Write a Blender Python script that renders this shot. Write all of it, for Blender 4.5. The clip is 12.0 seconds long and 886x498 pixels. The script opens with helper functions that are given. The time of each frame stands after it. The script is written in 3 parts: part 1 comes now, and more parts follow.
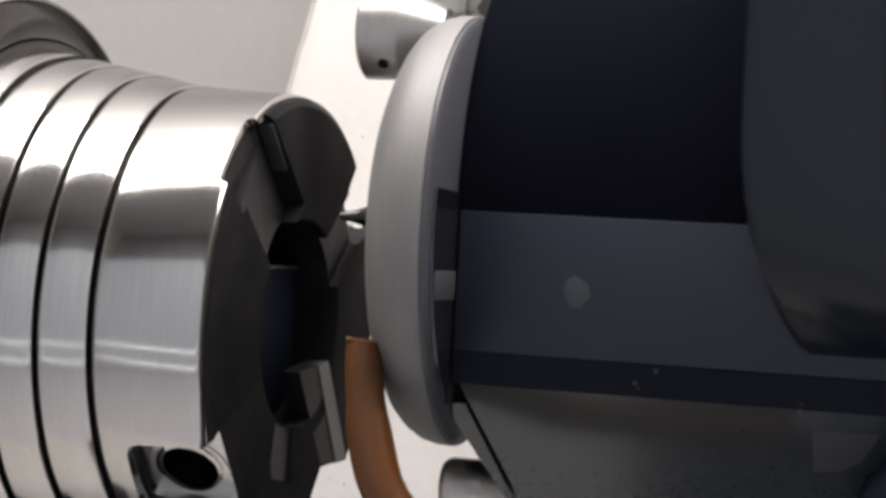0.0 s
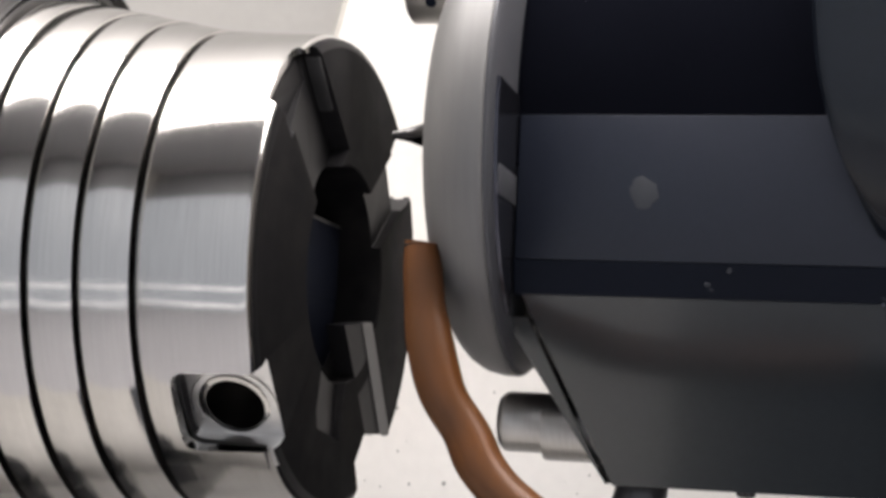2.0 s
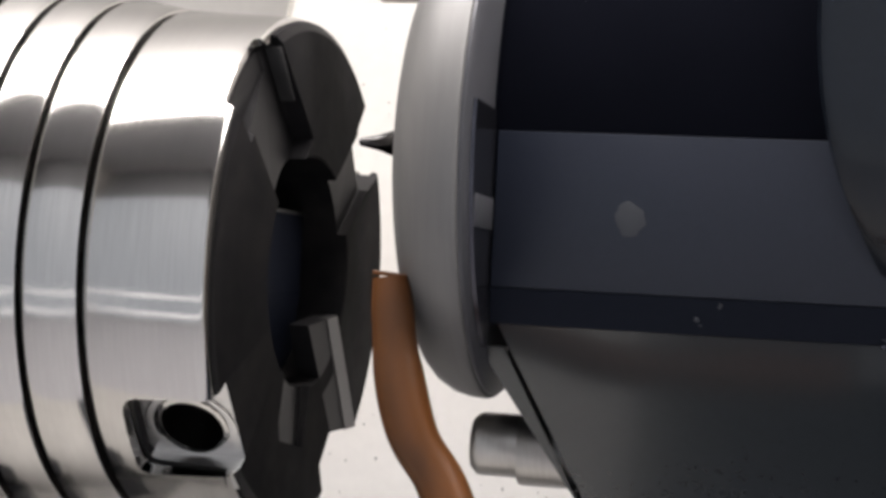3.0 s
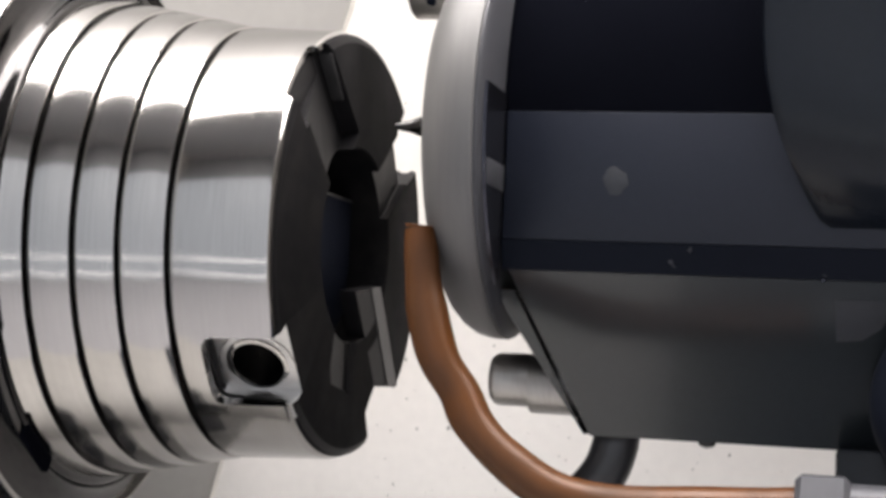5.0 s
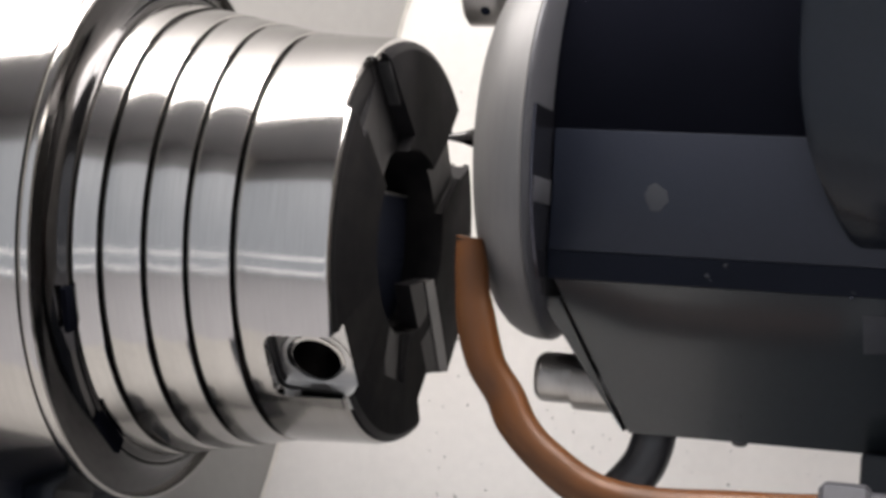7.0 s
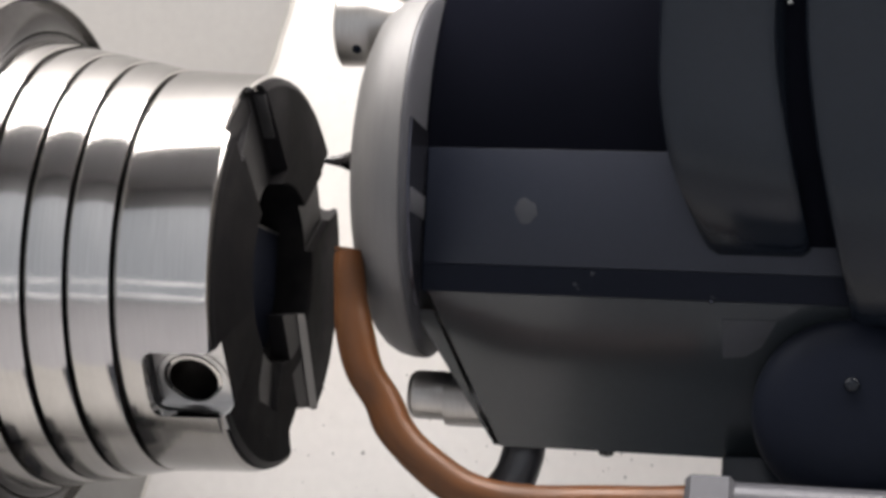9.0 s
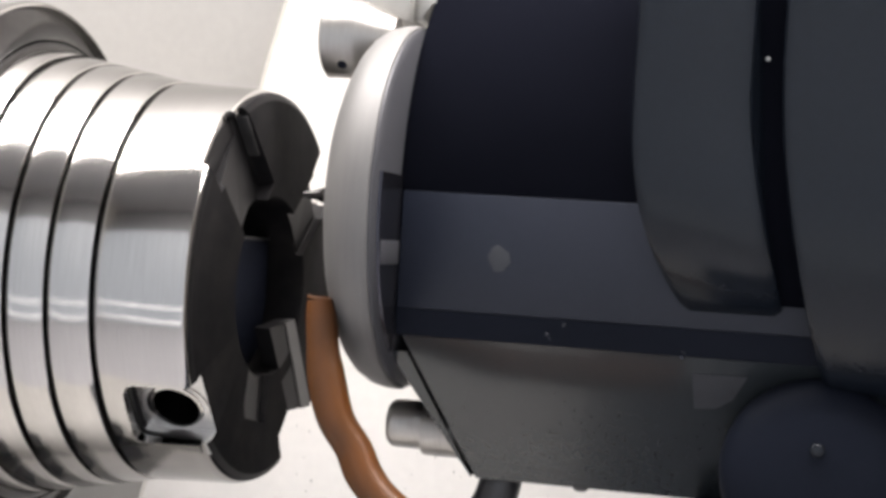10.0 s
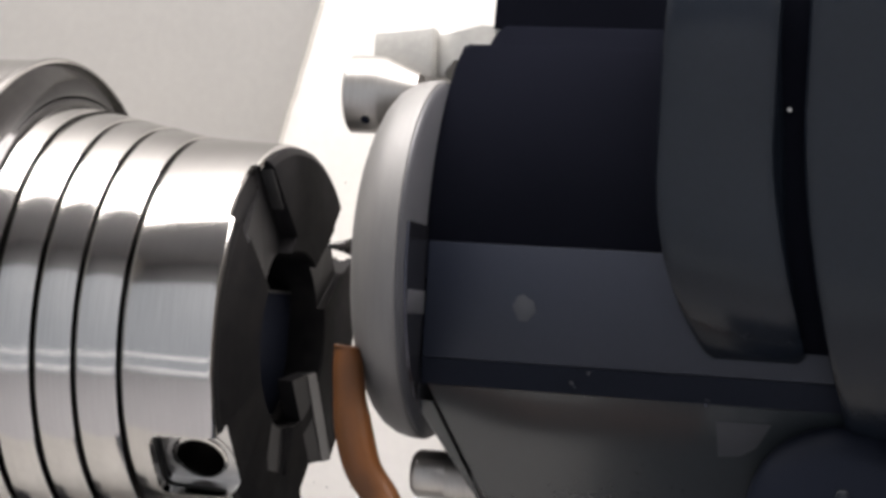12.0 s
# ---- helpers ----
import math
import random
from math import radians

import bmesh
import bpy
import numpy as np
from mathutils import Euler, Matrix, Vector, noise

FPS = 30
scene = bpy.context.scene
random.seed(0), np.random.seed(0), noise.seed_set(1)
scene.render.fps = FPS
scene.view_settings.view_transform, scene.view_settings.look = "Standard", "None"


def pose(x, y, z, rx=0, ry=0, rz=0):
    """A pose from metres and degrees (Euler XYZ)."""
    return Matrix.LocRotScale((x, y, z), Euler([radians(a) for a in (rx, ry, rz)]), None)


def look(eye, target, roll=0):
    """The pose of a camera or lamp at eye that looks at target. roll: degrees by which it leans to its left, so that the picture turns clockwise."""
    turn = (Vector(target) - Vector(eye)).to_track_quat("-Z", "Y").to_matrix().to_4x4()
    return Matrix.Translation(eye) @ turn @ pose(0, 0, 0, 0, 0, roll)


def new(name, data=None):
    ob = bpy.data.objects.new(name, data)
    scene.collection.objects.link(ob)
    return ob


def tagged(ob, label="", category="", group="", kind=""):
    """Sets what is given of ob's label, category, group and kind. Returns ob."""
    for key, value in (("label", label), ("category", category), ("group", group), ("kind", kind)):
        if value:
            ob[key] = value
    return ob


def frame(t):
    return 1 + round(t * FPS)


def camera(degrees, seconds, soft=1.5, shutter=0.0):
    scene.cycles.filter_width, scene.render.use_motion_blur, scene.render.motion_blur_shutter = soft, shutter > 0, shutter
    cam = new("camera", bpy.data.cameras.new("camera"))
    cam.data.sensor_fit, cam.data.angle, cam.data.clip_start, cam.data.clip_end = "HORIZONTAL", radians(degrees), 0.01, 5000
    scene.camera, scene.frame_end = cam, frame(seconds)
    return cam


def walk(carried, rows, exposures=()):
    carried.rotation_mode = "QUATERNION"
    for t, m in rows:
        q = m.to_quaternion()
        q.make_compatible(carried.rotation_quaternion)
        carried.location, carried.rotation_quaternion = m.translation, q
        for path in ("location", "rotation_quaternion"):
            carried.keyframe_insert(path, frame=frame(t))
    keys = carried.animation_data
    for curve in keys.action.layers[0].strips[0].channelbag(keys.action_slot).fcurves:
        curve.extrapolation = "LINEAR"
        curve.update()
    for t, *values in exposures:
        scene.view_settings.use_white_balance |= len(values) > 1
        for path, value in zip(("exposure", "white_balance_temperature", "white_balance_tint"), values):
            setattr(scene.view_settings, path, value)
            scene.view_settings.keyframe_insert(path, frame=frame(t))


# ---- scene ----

# camera and its path -------------------------------------------------
cam = camera(30, 12.0, soft=3.6)
PATH = [
    (0.0, 0.05417, -0.15623, 0.00717, 90.396, -3.366, 13.963),
    (0.5, 0.05091, -0.15424, -0.00176, 92.395, -3.033, 12.646),
    (1.0, 0.04913, -0.15382, -0.01623, 97.340, -2.634, 11.763),
    (1.5, 0.04847, -0.15350, -0.01490, 97.120, -2.856, 12.659),
    (2.0, 0.04821, -0.15077, -0.01468, 96.383, -2.854, 13.678),
    (2.5, 0.04459, -0.14202, -0.00853, 95.062, -2.964, 12.174),
    (2.7, 0.04510, -0.14384, -0.00426, 93.223, -3.264, 12.292),
    (4.3, 0.04448, -0.13615, 0.00482, 88.622, -2.447, 12.844),
    (4.5, 0.04525, -0.14511, -0.01082, 94.526, -2.522, 12.007),
    (5.0, 0.05493, -0.16848, -0.01186, 93.885, -2.801, 14.496),
    (5.5, 0.05639, -0.17501, -0.00579, 92.183, -3.034, 14.368),
    (6.0, 0.05804, -0.17557, -0.00049, 90.539, -3.230, 16.173),
    (6.5, 0.05792, -0.17465, 0.00255, 88.776, -3.914, 17.254),
    (7.0, 0.05786, -0.17739, -0.00397, 91.071, -3.671, 16.534),
    (7.5, 0.05734, -0.17785, -0.01454, 94.449, -3.534, 15.480),
    (7.7, 0.05657, -0.18007, -0.01327, 94.527, -3.111, 13.980),
    (9.3, 0.05574, -0.18298, -0.01824, 96.695, -3.143, 10.760),
    (9.5, 0.06052, -0.18139, -0.00296, 92.321, -3.799, 12.516),
    (10.0, 0.06410, -0.18227, 0.00638, 89.800, -3.686, 13.211),
    (10.5, 0.06358, -0.18543, 0.00721, 90.639, -3.900, 12.424),
    (11.0, 0.06152, -0.18623, 0.00371, 91.743, -3.477, 12.706),
    (11.5, 0.05718, -0.18627, -0.00903, 95.440, -3.418, 11.009),
    (12.0, 0.06171, -0.18481, 0.00378, 92.355, -3.647, 13.041),
]
walk(cam, [(t, pose(x, y, z, rx, ry, rz)) for t, x, y, z, rx, ry, rz in PATH],
     exposures=[(0.0, -0.28), (0.5, -0.13), (1.0, 0.08), (1.5, 0.04), (2.0, 0.0), (2.7, -0.12), (4.3, 0.38), (4.6, 0.38), (5.0, 0.0), (5.5, -0.14),
                (6.5, -0.08), (7.7, -0.22), (9.3, -0.1), (9.5, -0.08), (10.0, 0.28), (10.5, 0.24), (11.0, 0.12), (11.5, 0.0), (12.0, -0.12)])

# world and light -----------------------------------------------------
world = bpy.data.worlds.new("machine_hall")
scene.world = world
world.use_nodes = True
world.node_tree.nodes["Background"].inputs[0].default_value = (0.75, 0.82, 0.9, 1)
world.node_tree.nodes["Background"].inputs[1].default_value = 0.25


def area_lamp(name, at, target, sx, sy, watts, colour):
    data = bpy.data.lights.new(name, "AREA")
    data.shape, data.size, data.size_y, data.energy, data.color = "RECTANGLE", sx, sy, watts, colour
    ob = new(name, data)
    ob.matrix_world = look(at, target)
    return ob


LAMP_W, DOOR_W, STRIP_W, EXPOSURE = 11.0, 0.80, 0.05, -0.1
area_lamp("lamp_light", (0.09, -0.070, 0.396), (0.09, -0.070, 0), 0.90, 0.20, LAMP_W, (1.0, 0.958, 0.948))
area_lamp("door_light", (0.05, -0.44, 0.02), (0.05, 0, 0.0), 0.90, 0.42, DOOR_W, (0.84, 0.90, 1.0))
# unseen emitters added to draw two thin highlight lines on the turned steel
for strip_z in (-0.10, -0.16):
    area_lamp("highlight_strip", (0.05, -0.43, strip_z), (0.05, 0, 0.0), 0.90, 0.003, STRIP_W, (1.0, 0.96, 0.92))
scene.view_settings.exposure = EXPOSURE

# materials -----------------------------------------------------------
MM = 0.001


def material(name, colour, rough=0.5, metal=0.0, grain=0.0, scale=900.0, stretch=(1, 1, 1), bump=0.0,
             stains=0.0, stain_scale=60.0, rough_var=0.0, coat=0.0, spec=0.5, dark=None, ior=1.5):
    """Principled surface with fine grain (stretched noise), larger stains and relief, in metres."""
    m = bpy.data.materials.new(name)
    m.use_nodes = True
    nt = m.node_tree
    bsdf = nt.nodes["Principled BSDF"]
    bsdf.inputs["Metallic"].default_value = metal
    bsdf.inputs["Roughness"].default_value = rough
    bsdf.inputs["IOR"].default_value = ior
    bsdf.inputs["Coat Weight"].default_value = coat
    bsdf.inputs["Specular IOR Level"].default_value = spec
    tc = nt.nodes.new("ShaderNodeTexCoord")
    mp = nt.nodes.new("ShaderNodeMapping")
    mp.inputs["Scale"].default_value = stretch
    nt.links.new(tc.outputs["Object"], mp.inputs["Vector"])
    fine = nt.nodes.new("ShaderNodeTexNoise")
    fine.inputs["Scale"].default_value = scale
    fine.inputs["Detail"].default_value = 4
    nt.links.new(mp.outputs[0], fine.inputs["Vector"])
    big = nt.nodes.new("ShaderNodeTexNoise")
    big.inputs["Scale"].default_value = stain_scale
    big.inputs["Detail"].default_value = 5
    nt.links.new(tc.outputs["Object"], big.inputs["Vector"])
    dark = dark or tuple(c * 0.6 for c in colour)
    ramp = nt.nodes.new("ShaderNodeMapRange")
    ramp.inputs[1].default_value, ramp.inputs[2].default_value = 0.45, 0.75
    ramp.inputs[3].default_value, ramp.inputs[4].default_value = 0.0, stains
    nt.links.new(big.outputs[0], ramp.inputs[0])
    g = nt.nodes.new("ShaderNodeMapRange")
    g.inputs[1].default_value, g.inputs[2].default_value = 0.3, 0.7
    g.inputs[3].default_value, g.inputs[4].default_value = 0.0, grain
    nt.links.new(fine.outputs[0], g.inputs[0])
    add = nt.nodes.new("ShaderNodeMath")
    add.use_clamp = True
    nt.links.new(ramp.outputs[0], add.inputs[0])
    nt.links.new(g.outputs[0], add.inputs[1])
    mix = nt.nodes.new("ShaderNodeMix")
    mix.data_type = "RGBA"
    mix.inputs[6].default_value = (*colour, 1)
    mix.inputs[7].default_value = (*dark, 1)
    nt.links.new(add.outputs[0], mix.inputs[0])
    nt.links.new(mix.outputs[2], bsdf.inputs["Base Color"])
    if rough_var:
        rv = nt.nodes.new("ShaderNodeMapRange")
        rv.inputs[1].default_value, rv.inputs[2].default_value = 0.35, 0.7
        rv.inputs[3].default_value, rv.inputs[4].default_value = rough - rough_var, rough + rough_var
        nt.links.new(big.outputs[0], rv.inputs[0])
        nt.links.new(rv.outputs[0], bsdf.inputs["Roughness"])
    if bump:
        b = nt.nodes.new("ShaderNodeBump")
        b.inputs["Strength"].default_value = bump
        b.inputs["Distance"].default_value = 0.0002
        nt.links.new(fine.outputs[0], b.inputs["Height"])
        nt.links.new(b.outputs[0], bsdf.inputs["Normal"])
    return m


def glow(name, colour, strength):
    m = bpy.data.materials.new(name)
    m.use_nodes = True
    bsdf = m.node_tree.nodes["Principled BSDF"]
    bsdf.inputs["Base Color"].default_value = (*colour, 1)
    bsdf.inputs["Emission Color"].default_value = (*colour, 1)
    bsdf.inputs["Emission Strength"].default_value = strength
    return m


STEEL = material("turned_steel", (0.40, 0.386, 0.372), 0.12, 1.0, grain=0.25, scale=260, stretch=(14, 0.5, 0.5), bump=0.05, stains=0.15, rough_var=0.03, dark=(0.27, 0.261, 0.254))
STEEL_FACE = material("blackened_steel", (0.0100, 0.0097, 0.0105), 0.5, 0.0, grain=0.5, scale=500, bump=0.12, stains=0.7, stain_scale=140, rough_var=0.1, dark=(0.020, 0.0185, 0.0180), spec=0.08, ior=1.1)
FLUTE = material("ground_flute", (0.0155, 0.0147, 0.0155), 0.42, 0.15, grain=0.4, scale=600, stains=0.5, stain_scale=150, spec=0.3, ior=1.2)
# pale grey for the ground land, and for edges drawn as catching light
GROUND_LIT = material("ground_and_lit_land", (0.060, 0.058, 0.058), 0.4, 0.3, grain=0.4, scale=500, stains=0.4, stain_scale=200)
STEEL_DARK = material("dark_steel_reflection", (0.038, 0.0365, 0.037), 0.12, 1.0, grain=0.4, scale=400, stretch=(8, 1, 1), stains=0.4, dark=(0.075, 0.072, 0.07))
# darker copy of the turned steel; recess shade is in its colour
GROOVE_SHADE = material("shaded_groove_steel", (0.24, 0.232, 0.225), 0.2, 1.0, grain=0.4, scale=300, stretch=(8, 1, 1), stains=0.5, stain_scale=200)
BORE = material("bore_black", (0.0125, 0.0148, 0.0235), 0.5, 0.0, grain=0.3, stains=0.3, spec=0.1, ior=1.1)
POLISHED = material("milled_steel", (0.56, 0.55, 0.54), 0.40, 1.0, grain=0.3, scale=700, stretch=(1, 6, 1), bump=0.06, stains=0.2)
WHEEL = material("abrasive_grey", (0.135, 0.130, 0.127), 0.55, 0.35, grain=0.35, scale=300, stretch=(10, 0.6, 0.6), bump=0.12, stains=0.4, stain_scale=90, dark=(0.10, 0.097, 0.095))
RING = material("dull_steel_ring", (0.055, 0.055, 0.062), 0.45, 0.3, grain=0.3, scale=500, stretch=(8, 1, 1), stains=0.3)
HUB = material("hub_anodised", (0.055, 0.055, 0.068), 0.25, 0.9, grain=0.3, stains=0.3)
BLACK_GLOSS = material("black_lacquer", (0.0165, 0.0200, 0.0228), 0.19, 0.0, grain=0.2, scale=1500, stains=0.2, stain_scale=30, rough_var=0.03, spec=0.5, coat=0.1)
BLACK_SATIN = material("black_satin", (0.0112, 0.0136, 0.0220), 0.45, 0.0, grain=0.3, scale=2500, bump=0.1, stains=0.3, stain_scale=30, rough_var=0.08, spec=0.24)
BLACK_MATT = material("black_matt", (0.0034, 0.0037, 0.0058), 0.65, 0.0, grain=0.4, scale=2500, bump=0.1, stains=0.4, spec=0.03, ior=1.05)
BLACK_EDGE = material("black_satin_darker", (0.0072, 0.0088, 0.0142), 0.5, 0.0, grain=0.3, scale=2500, bump=0.1, stains=0.3, spec=0.2, ior=1.2)
MOTOR = material("motor_casing", (0.0062, 0.0082, 0.0122), 0.24, 0.0, grain=0.4, scale=1800, bump=0.08, stains=0.25, stain_scale=40, rough_var=0.025, spec=0.35, ior=1.38)
SMUDGE_REFLECTION = material("dried_coolant_and_reflection", (0.0155, 0.0175, 0.0235), 0.6, 0.0, grain=0.5, scale=3000, stains=0.6, stain_scale=900)
COPPER = material("brown_copper", (0.088, 0.030, 0.0062), 0.42, 0.1, grain=0.4, scale=500, stretch=(1, 1, 0.4), bump=0.12, stains=0.5, stain_scale=110, rough_var=0.08, dark=(0.045, 0.018, 0.0055), spec=0.3)
RUBBER = material("black_hose", (0.025, 0.025, 0.028), 0.35, 0.0, grain=0.4, scale=900, stains=0.4)
NICKEL = material("nickel_plate", (0.36, 0.345, 0.328), 0.36, 1.0, grain=0.3, scale=500, stretch=(8, 1, 1), stains=0.3, bump=0.05)
CAST = material("painted_grey_metal", (0.40, 0.388, 0.365), 0.45, 0.3, grain=0.3, scale=1200, bump=0.2, stains=0.4)
WALL_A = material("grey_sheet", (0.30, 0.288, 0.272), 0.5, 0.0, grain=0.15, scale=700, bump=0.05, stains=0.2, stain_scale=25)
WALL_B = material("white_sheet", (0.74, 0.71, 0.675), 0.5, 0.0, grain=0.12, scale=700, bump=0.08, stains=0.2, stain_scale=40)
CAULK = material("sealant", (0.6, 0.57, 0.52), 0.6, 0.0, grain=0.4, bump=0.3, stains=0.5)
GRIT = material("swarf_specks", (0.3, 0.29, 0.27), 0.6, 0.3)
FLOOR = material("floor_sheet", (0.40, 0.39, 0.375), 0.5, 0.0, grain=0.2, stains=0.3)
FRONT = material("machine_panel", (0.13, 0.135, 0.145), 0.5, 0.0, grain=0.2, stains=0.2)
CEIL = material("ceiling_panel", (0.34, 0.34, 0.36), 0.6, 0.0, grain=0.2, stains=0.2)
DIFFUSER = glow("lamp_diffuser", (1.0, 0.97, 0.92), 3.0)


# mesh tools ----------------------------------------------------------
def mesh_from(bm, name, mat, smooth=40):
    bmesh.ops.recalc_face_normals(bm, faces=bm.faces)
    if bm.calc_volume(signed=True) < 0:
        bmesh.ops.reverse_faces(bm, faces=bm.faces)
    me = bpy.data.meshes.new(name)
    bm.to_mesh(me)
    bm.free()
    me.materials.append(mat)
    if smooth:
        for p in me.polygons:
            p.use_smooth = True
        me.set_sharp_from_angle(angle=radians(smooth))
    return me


def thing(name, label, category, group="", at=(0, 0, 0)):
    ob = new(name)
    ob.empty_display_size = 0.01
    ob.location = [c * MM for c in at]
    return tagged(ob, label, category, group)


def part(name, bm, mat, parent, label="", smooth=40):
    ob = new(name, mesh_from(bm, name, mat, smooth))
    if parent is not None:
        ob.parent = parent
        base = parent
        off = Vector(base.location)
        while base.parent is not None:
            base = base.parent
            off += Vector(base.location)
        ob.data.transform(Matrix.Translation(-off))
    return tagged(ob, label) if label else ob


def lathe(profile, cy=0.0, cz=0.0, seg=128, closed=True):
    """Solid of revolution about an axis parallel to X; profile of (x, radius) in mm."""
    bm = bmesh.new()
    rings = []
    for x, r in profile:
        if r < 1e-6:
            rings.append([bm.verts.new((x * MM, cy * MM, cz * MM))])
        else:
            rings.append([bm.verts.new((x * MM, (cy - r * math.cos(a)) * MM, (cz + r * math.sin(a)) * MM))
                          for a in (2 * math.pi * i / seg for i in range(seg))])
    pairs = list(zip(rings, rings[1:]))
    if closed:
        pairs.append((rings[-1], rings[0]))
    for a, b in pairs:
        for i in range(seg):
            j = (i + 1) % seg
            if len(a) == 1 and len(b) == 1:
                break
            if len(a) == 1:
                bm.faces.new((a[0], b[j], b[i]))
            elif len(b) == 1:
                bm.faces.new((a[i], a[j], b[0]))
            else:
                bm.faces.new((a[i], a[j], b[j], b[i]))
    return bm


def block(lo, hi, bevel=0.3, turn=None):
    """Bevelled box between two corners in mm; turn: a matrix applied after (metres)."""
    bm = bmesh.new()
    bmesh.ops.create_cube(bm, size=1)
    for v in bm.verts:
        v.co = Vector([(lo[i] + hi[i]) / 2 * MM + v.co[i] * (hi[i] - lo[i]) * MM for i in range(3)])
    if bevel:
        bmesh.ops.bevel(bm, geom=bm.edges[:], offset=bevel * MM, segments=2, affect="EDGES", profile=0.5)
    if turn is not None:
        bm.transform(turn)
    return bm


def prism(outline, y0, y1, bevel=0.0):
    """Outline of (x, z) in mm, extruded along Y."""
    bm = bmesh.new()
    a = [bm.verts.new((x * MM, y0 * MM, z * MM)) for x, z in outline]
    b = [bm.verts.new((x * MM, y1 * MM, z * MM)) for x, z in outline]
    n = len(a)
    bm.faces.new(a)
    bm.faces.new(b[::-1])
    for i in range(n):
        bm.faces.new((a[i], b[i], b[(i + 1) % n], a[(i + 1) % n]))
    if bevel:
        bmesh.ops.bevel(bm, geom=bm.edges[:], offset=bevel * MM, segments=2, affect="EDGES", profile=0.5)
    return bm


def loft(sections):
    """Closed skin through rings of equal length, in mm, capped at both ends."""
    bm = bmesh.new()
    rings = [[bm.verts.new([c * MM for c in p]) for p in s] for s in sections]
    n = len(rings[0])
    for a, b in zip(rings, rings[1:]):
        for i in range(n):
            bm.faces.new((a[i], a[(i + 1) % n], b[(i + 1) % n], b[i]))
    bm.faces.new(rings[0][::-1])
    bm.faces.new(rings[-1])
    return bm


def catmull(points, steps=8):
    pts = [Vector(p) for p in points]
    pts = [pts[0] * 2 - pts[1]] + pts + [pts[-1] * 2 - pts[-2]]
    out = []
    for i in range(1, len(pts) - 2):
        p0, p1, p2, p3 = pts[i - 1:i + 3]
        for s in range(steps):
            t = s / steps
            out.append(0.5 * (2 * p1 + (p2 - p0) * t + (2 * p0 - 5 * p1 + 4 * p2 - p3) * t * t + (3 * p1 - p0 - 3 * p2 + p3) * t ** 3))
    out.append(pts[-2])
    return out


def pipe(points, radius, seg=24, steps=8):
    """Round pipe along a smooth line; radius: number or a function of the share of its length."""
    line = catmull(points, steps)
    sections = []
    side = Vector((0, 1, 0))
    for i, p in enumerate(line):
        d = (line[min(i + 1, len(line) - 1)] - line[max(i - 1, 0)]).normalized()
        u = (side - d * side.dot(d)).normalized()
        w = d.cross(u)
        r = radius(i / (len(line) - 1)) if callable(radius) else radius
        sections.append([p + (u * math.cos(a) + w * math.sin(a)) * r for a in (2 * math.pi * k / seg for k in range(seg))])
    return loft(sections)


def carve(ob, cutters):
    """Cuts solids (bmeshes) out of the mesh of ob, for good."""
    tools = []
    for bm in cutters:
        bmesh.ops.recalc_face_normals(bm, faces=bm.faces)
        if bm.calc_volume(signed=True) < 0:
            bmesh.ops.reverse_faces(bm, faces=bm.faces)
        me = bpy.data.meshes.new("cutter")
        bm.to_mesh(me)
        bm.free()
        t = new("cutter", me)
        tools.append(t)
        mod = ob.modifiers.new("cut", "BOOLEAN")
        mod.operation, mod.solver, mod.object = "DIFFERENCE", "EXACT", t
    bpy.context.view_layer.update()
    dg = bpy.context.evaluated_depsgraph_get()
    me = bpy.data.meshes.new_from_object(ob.evaluated_get(dg))
    ob.modifiers.clear()
    ob.data = me
    for t in tools:
        bpy.data.objects.remove(t)
    for p in me.polygons:
        p.use_smooth = True
    me.set_sharp_from_angle(angle=radians(30))


def around_x(phi):
    """Turn about the tool's axis that brings the front (-y) to the angle phi, upward."""
    return Matrix.Rotation(radians(-phi), 4, "X")


# enclosure -----------------------------------------------------------
WALL_Y = 40
def slab(name, lo, hi, mat, label):
    return tagged(part(name, block(lo, hi, 0), mat, None, smooth=0), label, kind="structure")


seam = lambda z: -22.5 + 0.24 * z
tagged(part("wall_back_left", prism([(-420, -260), (seam(-260) , -260), (seam(400), 400), (-420, 400)], WALL_Y + 1.5, WALL_Y + 12), WALL_A, None, smooth=0),
       "grey painted sheet metal back wall panel", kind="structure")
tagged(part("wall_back_right", prism([(seam(-260), -260), (520, -260), (520, 400), (seam(400), 400)], WALL_Y, WALL_Y + 12), WALL_B, None, smooth=0),
       "white painted sheet metal back wall splashed with coolant", kind="structure")
slab("floor_front", (-420, -480, -212), (520, -135, -200), CEIL, "grey sheet metal floor of the machine enclosure")
slab("floor_back", (-420, -134.8, -212), (13, 52, -199), FLOOR, "pale sheet metal floor of the machine enclosure")
# out of view; added so the glossy lower panel reflects dark on its right
slab("floor_dark_reflector", (13.2, -134.8, -212), (520, 52, -202), BLACK_SATIN, "unseen dark floor added for the lower panel's reflection")
slab("ceiling", (-420, -480, 400), (520, 52, 412), CEIL, "dark ceiling of the machine enclosure")
slab("wall_left", (-432, -480, -212), (-420, 52, 412), WALL_A, "grey side wall of the machine enclosure")
slab("wall_right", (520, -480, -212), (532, 52, 412), WALL_A, "grey side wall of the machine enclosure")
slab("wall_front", (-432, -492, -212), (532, -480, 412), FRONT, "grey front wall of the machine enclosure")

# tool held in the work spindle ----------------------------------------
tool = thing("milling_cutter", "bright turned steel milling cutter with ring grooves and a blackened face", "milling cutter", at=(0, 0, 0))


def body_radius(x):
    return 22.8 + (-x) * 0.04 if x > -10.3 else 23.25 + (-10.3 - x) * 0.198


PHI_C, PHI_H = -38, -41
FACE_LEAN = 0.045


